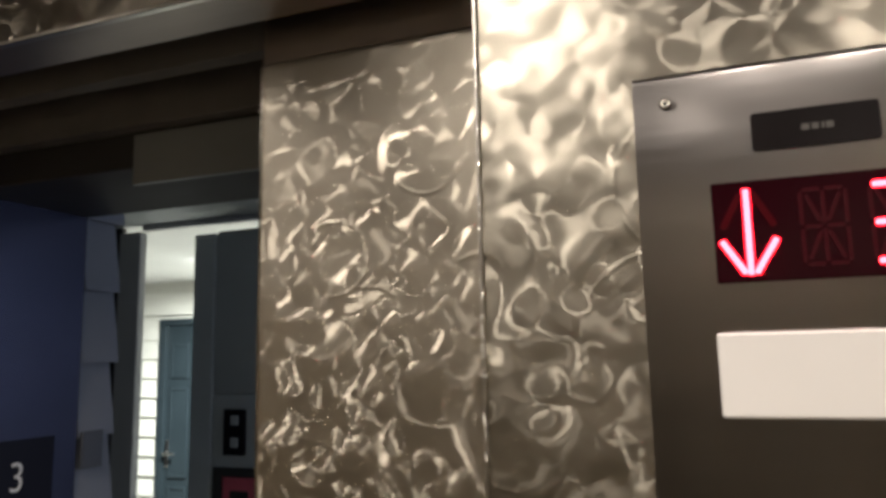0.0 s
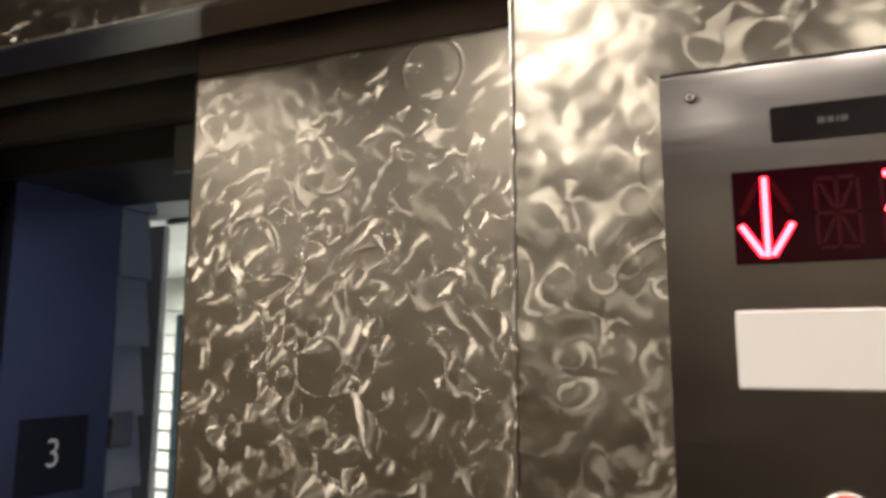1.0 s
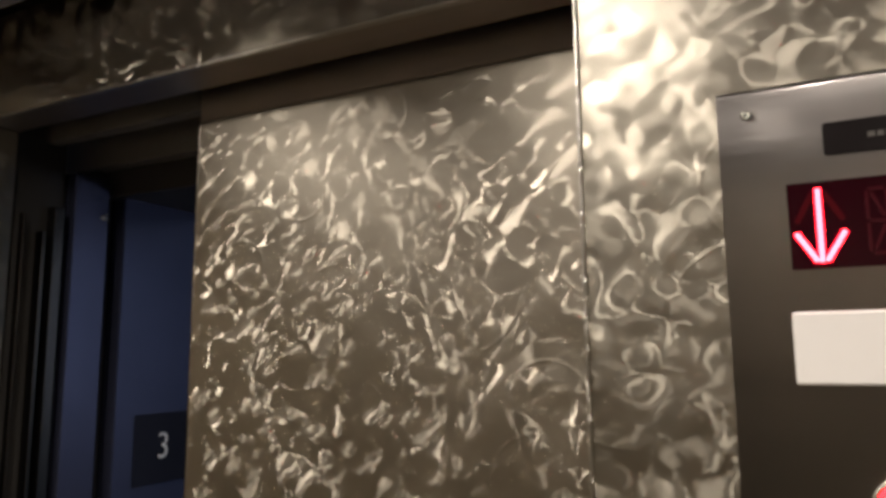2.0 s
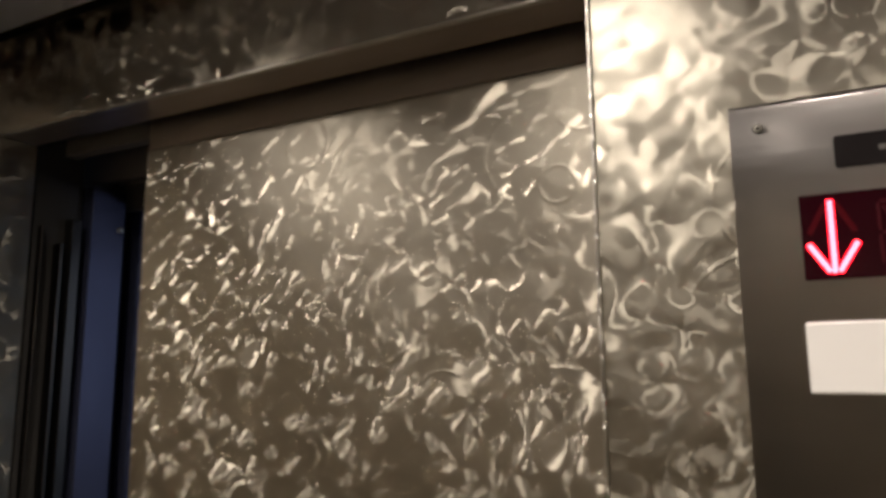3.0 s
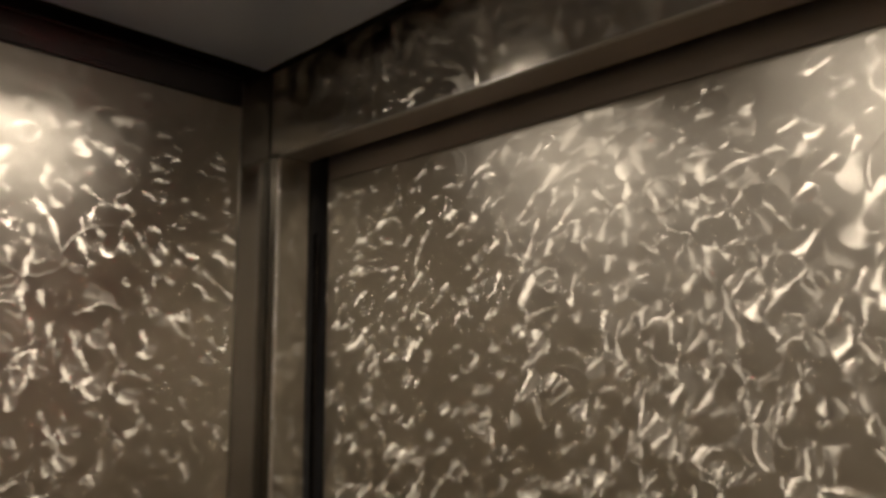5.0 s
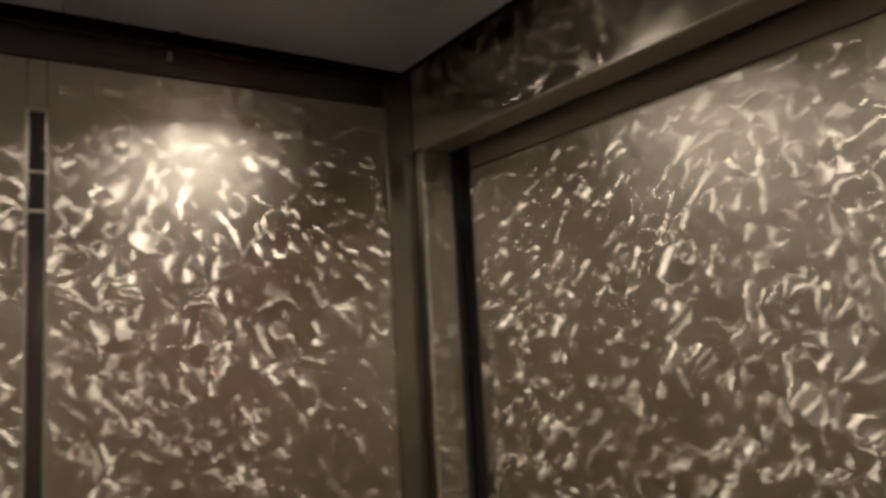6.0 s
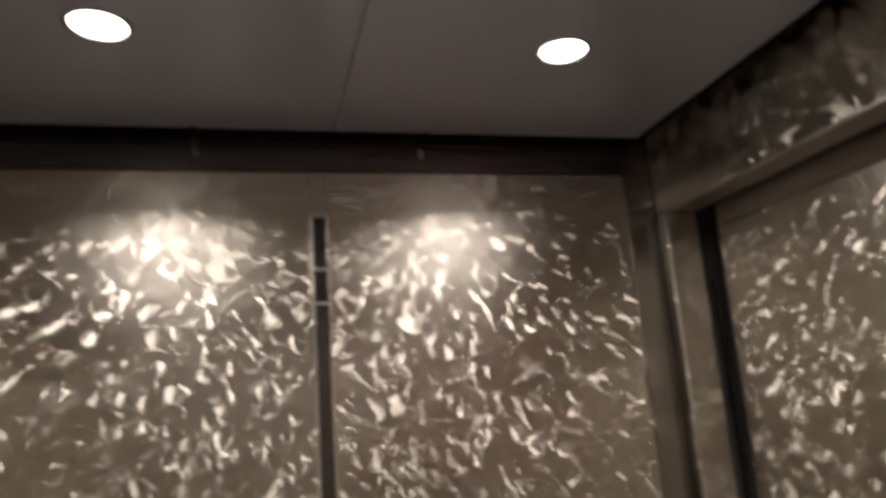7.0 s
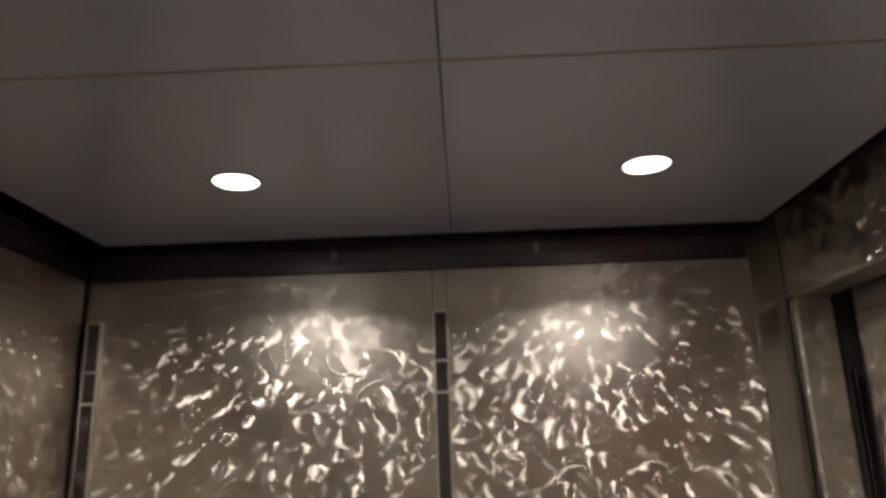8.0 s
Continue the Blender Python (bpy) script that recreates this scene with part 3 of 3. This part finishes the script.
# ---- landing ----
setting("ground", boxes((-9.0, 9.0, 0.10, 14.0, -0.12, -0.01)), M_CONCRETE, "grey concrete breezeway floor", "floor")
setting("wall_landing_east", boxes((3.0, 3.08, 0.56, 2.0, 0.0, 2.36)), M_GREYWALL, "grey landing end wall", "wall")
setting("landing_ceiling", boxes((-2.4, 3.0, 0.56, 2.0, 2.36, 2.44)), M_GREYWALL, "grey painted landing ceiling", "ceiling")
setting("front_wall_outside", boxes((1.46, 3.0, 0.30, 0.556, 0.0, 2.36), (-0.05, 1.45, 0.30, 0.556, 2.112, 2.36)), M_GREYWALL, "grey landing wall round the elevator entrance", "wall")

# short return wall with lapped siding
side = setting("wall_siding", boxes((-0.30, 0.030, 0.560, 0.640, 0.0, 2.36)), M_GREYTRIM, "short landing wall in grey lapped siding", "wall")
for k in range(15):
    z = 0.090 + k * 0.1520 - 0.02
    bm = add_prism(bmesh.new(), [(0.0305, z + 0.160), (0.0305, z), (0.0600, z - 0.002), (0.0600, z + 0.010), (0.0370, z + 0.160)], "y", 0.558, 0.652 + 0.004 * (k % 2))
    part("siding_board", bm, M_SIDING, side)
outlet = thing("wall_box", "small grey electrical box on the lapped siding", "electrical box")
part("box", boxes((0.0605, 0.066, 0.563, 0.618, 1.525, 1.600), bevel=0.002), M_BOX, outlet)
part("lid", boxes((0.0662, 0.068, 0.566, 0.615, 1.529, 1.596), bevel=0.001), M_BOX, outlet)

# far landing wall with a gap to the breezeway
YW = 2.0
setting("frame_post", boxes((-1.270, -1.148, YW - 0.02, YW + 0.02, 0.0, 2.33), bevel=0.004), M_FRAMEPALE, "pale painted post of the breezeway opening", "trim")
setting("wall_landing_west", boxes((-2.4, -1.274, YW, YW + 0.02, 0.0, 2.36)), M_DARK, "dark landing wall beside the breezeway opening", "wall")
setting("opening_post", boxes((-0.842, -0.732, YW - 0.02, YW + 0.02, 0.0, 2.29), bevel=0.004), M_GREYTRIM, "grey painted post of the breezeway opening", "trim")
setting("opening_head", boxes((-1.146, 1.5, YW - 0.015, YW + 0.02, 2.335, 2.358), bevel=0.003), M_FRAMEPALE, "pale painted head over the breezeway opening", "trim")
grey = setting("wall_landing", boxes((-0.730, 3.0, YW, YW + 0.10, 0.0, 2.30)), M_GREYWALL, "grey painted landing wall", "wall")
part("wall_board", boxes((-0.728, 0.4, YW - 0.014, YW - 0.001, 1.600, 2.28), bevel=0.003), M_GREYWALL, grey)
part("wall_board", boxes((-0.728, 0.4, YW - 0.014, YW - 0.001, 0.90, 1.594), bevel=0.003), M_GREYTRIM, grey)
station = thing("call_station", "black landing call station with small red lamps", "call station")
part("faceplate", boxes((-0.663, -0.555, YW - 0.030, YW - 0.0145, 1.350, 1.537), bevel=0.004), M_BLACKPLASTIC, station)
for z in (1.492, 1.402):
    part("button", boxes((-0.622, -0.585, YW - 0.036, YW - 0.0302, z - 0.020, z + 0.020), bevel=0.004), M_GREYTRIM, station, "grey square button")
notice = thing("wall_notice", "framed pink and red notice on the grey wall", "notice")
part("frame", boxes((-0.715, -0.48, YW - 0.024, YW - 0.0145, 1.02, 1.300), bevel=0.003), M_DARK, notice)
part("sheet", boxes((-0.66, -0.50, YW - 0.0262, YW - 0.0242, 1.04, 1.262)), M_PINK, notice, "pink red printed sheet")
part("printed_mark", boxes((-0.625, -0.535, YW - 0.0272, YW - 0.0264, 1.12, 1.21)), M_DARK, notice, "dark printed block")

# ---- breezeway beyond ----
YB = 4.45
setting("breezeway_ceiling", boxes((-7.0, 3.0, YW + 0.11, YB + 0.10, 2.42, 2.50)), M_SOFFITWHITE, "white painted breezeway ceiling", "ceiling")
setting("breezeway_end", boxes((-7.0, -6.9, YW + 0.11, YB, 0.0, 2.42)), M_SOFFITWHITE, "pale breezeway end wall", "wall")
bw = setting("wall_breezeway", boxes((-7.0, -3.21, YB + 0.03, YB + 0.13, 0.0, 2.42), (-2.55, 3.0, YB + 0.03, YB + 0.13, 0.0, 2.42), (-3.21, -2.55, YB + 0.03, YB + 0.13, 2.10, 2.42)), M_WSIDING, "cream lapped siding wall of the breezeway", "wall")
part("frieze_board", boxes((-7.0, 3.0, YB - 0.02, YB + 0.028, 2.135, 2.419), bevel=0.003), M_WSIDING, bw, "wide cream frieze board")
for k in range(14):
    z = 0.02 + k * 0.1630 - 0.05
    if z + 0.16 > 2.14:
        continue
    for a, b in ((-6.9, -3.236), (-2.525, 2.9)):
        bm = add_prism(bmesh.new(), [(YB + 0.029, max(z, 0.0) + 0.005), (YB + 0.000, max(z, 0.0)), (YB + 0.002, z + 0.014), (YB + 0.024, z + 0.168), (YB + 0.029, z + 0.168)], "x", a, b)
        part("siding_board", bm, M_WSIDING, bw)
fr = setting("door_1", boxes((-3.232, -3.165, YB - 0.012, YB + 0.10, 0.0, 2.10), (-2.595, -2.53, YB - 0.012, YB + 0.10, 0.0, 2.10), (-3.164, -2.596, YB - 0.012, YB + 0.10, 2.045, 2.10), bevel=0.003), M_TEAL, "slate blue frame of an apartment door", "door frame")
ad = thing("apartment_door", "closed slate blue six-panel apartment door", "door")
part("leaf", boxes((-3.162, -2.598, YB + 0.020, YB + 0.060, 0.01, 2.042), bevel=0.003), M_TEAL, ad)
for x0, x1 in ((-3.095, -2.95), (-2.83, -2.685)):
    for z0, z1 in ((1.62, 1.86), (0.80, 1.49), (0.16, 0.68)):
        p = part("raised_panel", add_prism(bmesh.new(), [(x0, z0), (x1, z0), (x1, z1), (x0, z1)], "y", YB + 0.012, YB + 0.0195), M_TEAL, ad)
        part("panel_moulding", boxes((x0 - 0.018, x0 - 0.002, YB + 0.006, YB + 0.0195, z0 - 0.025, z1 + 0.025), (x1 + 0.002, x1 + 0.018, YB + 0.006, YB + 0.0195, z0 - 0.025, z1 + 0.025), (x0 - 0.001, x1 + 0.001, YB + 0.006, YB + 0.0195, z0 - 0.025, z0 - 0.002), (x0 - 0.001, x1 + 0.001, YB + 0.006, YB + 0.0195, z1 + 0.002, z1 + 0.025), bevel=0.004), M_TEAL, ad)
hd = part("door_handle", boxes((-3.150, -3.110, YB + 0.004, YB + 0.0195, 0.86, 1.08), bevel=0.006), M_NICKEL, ad, "satin nickel handle plate")
bm = add_lathe(bmesh.new(), [(0.010, 0.0), (0.010, 0.045), (0.0, 0.047)], pose(-3.130, YB + 0.004, 0.975, 90, 0, 0), 16)
add_box(bm, -3.138, -3.02, YB - 0.050, YB - 0.032, 0.966, 0.984, bevel=0.004)
part("lever", bm, M_NICKEL, hd, "satin nickel lever", True)
part("peephole", add_lathe(bmesh.new(), [(0.011, 0.0), (0.010, 0.004), (0.0, 0.005)], pose(-2.890, YB + 0.0195, 1.52, 90, 0, 0), 12), M_NICKEL, ad, "small peephole", True)

# Unseen ceiling fixture and lamp, added to brighten the breezeway.
breeze = thing("added_breezeway_light", "added out-of-view flush white ceiling light, lit, for the breezeway", "ceiling light")
bm = add_lathe(bmesh.new(), [(0.15, 0.0), (0.15, -0.02), (0.13, -0.06), (0.0, -0.075)], Matrix.Identity(4), 32)
part("diffuser", bm, M_BREEZE, breeze, "glowing white diffuser", True)
breeze.matrix_basis = pose(-1.9, 3.5, 2.4195)


lamp("breezeway_fill", BREEZE_WATTS, 0.28, (0.95, 1.0, 0.97), pose(-1.9, 3.5, 2.335))
# Out-of-view fixture and lamp, added so that the navy jamb catches a highlight.
added_light = thing("added_wall_light", "added out-of-view white light, lit, on the grey landing wall", "wall light")
part("backplate", boxes((2.985, 2.999, 1.14, 1.36, 1.70, 2.00), bevel=0.003), M_GREYTRIM, added_light)
part("diffuser", boxes((2.93, 2.984, 1.17, 1.33, 1.73, 1.97), bevel=0.012), M_BREEZE, added_light, "glowing white diffuser")
lamp("landing_fill", HALL_WATTS, 0.20, (0.66, 0.74, 1.0), pose(2.92, 1.25, 1.85, 0, 90, 0))


# ---- what moves ----
DOOR_EDGE = [(0, 0.808), (0.5, 0.724), (1, 0.639), (1.5, 0.547), (2.2, 0.428), (3, 0.302), (3.5, 0.213), (4, 0.144), (4.3, 0.095), (4.6, 0.066), (5, 0.064), (8, 0.064)]


def motions():
    walk(door, [(t, pose(x, 0.10, 0)) for t, x in DOOR_EDGE])
    walk(landing_door, [(t, pose(x + 0.02, 0.175, 0)) for t, x in DOOR_EDGE])


motions()
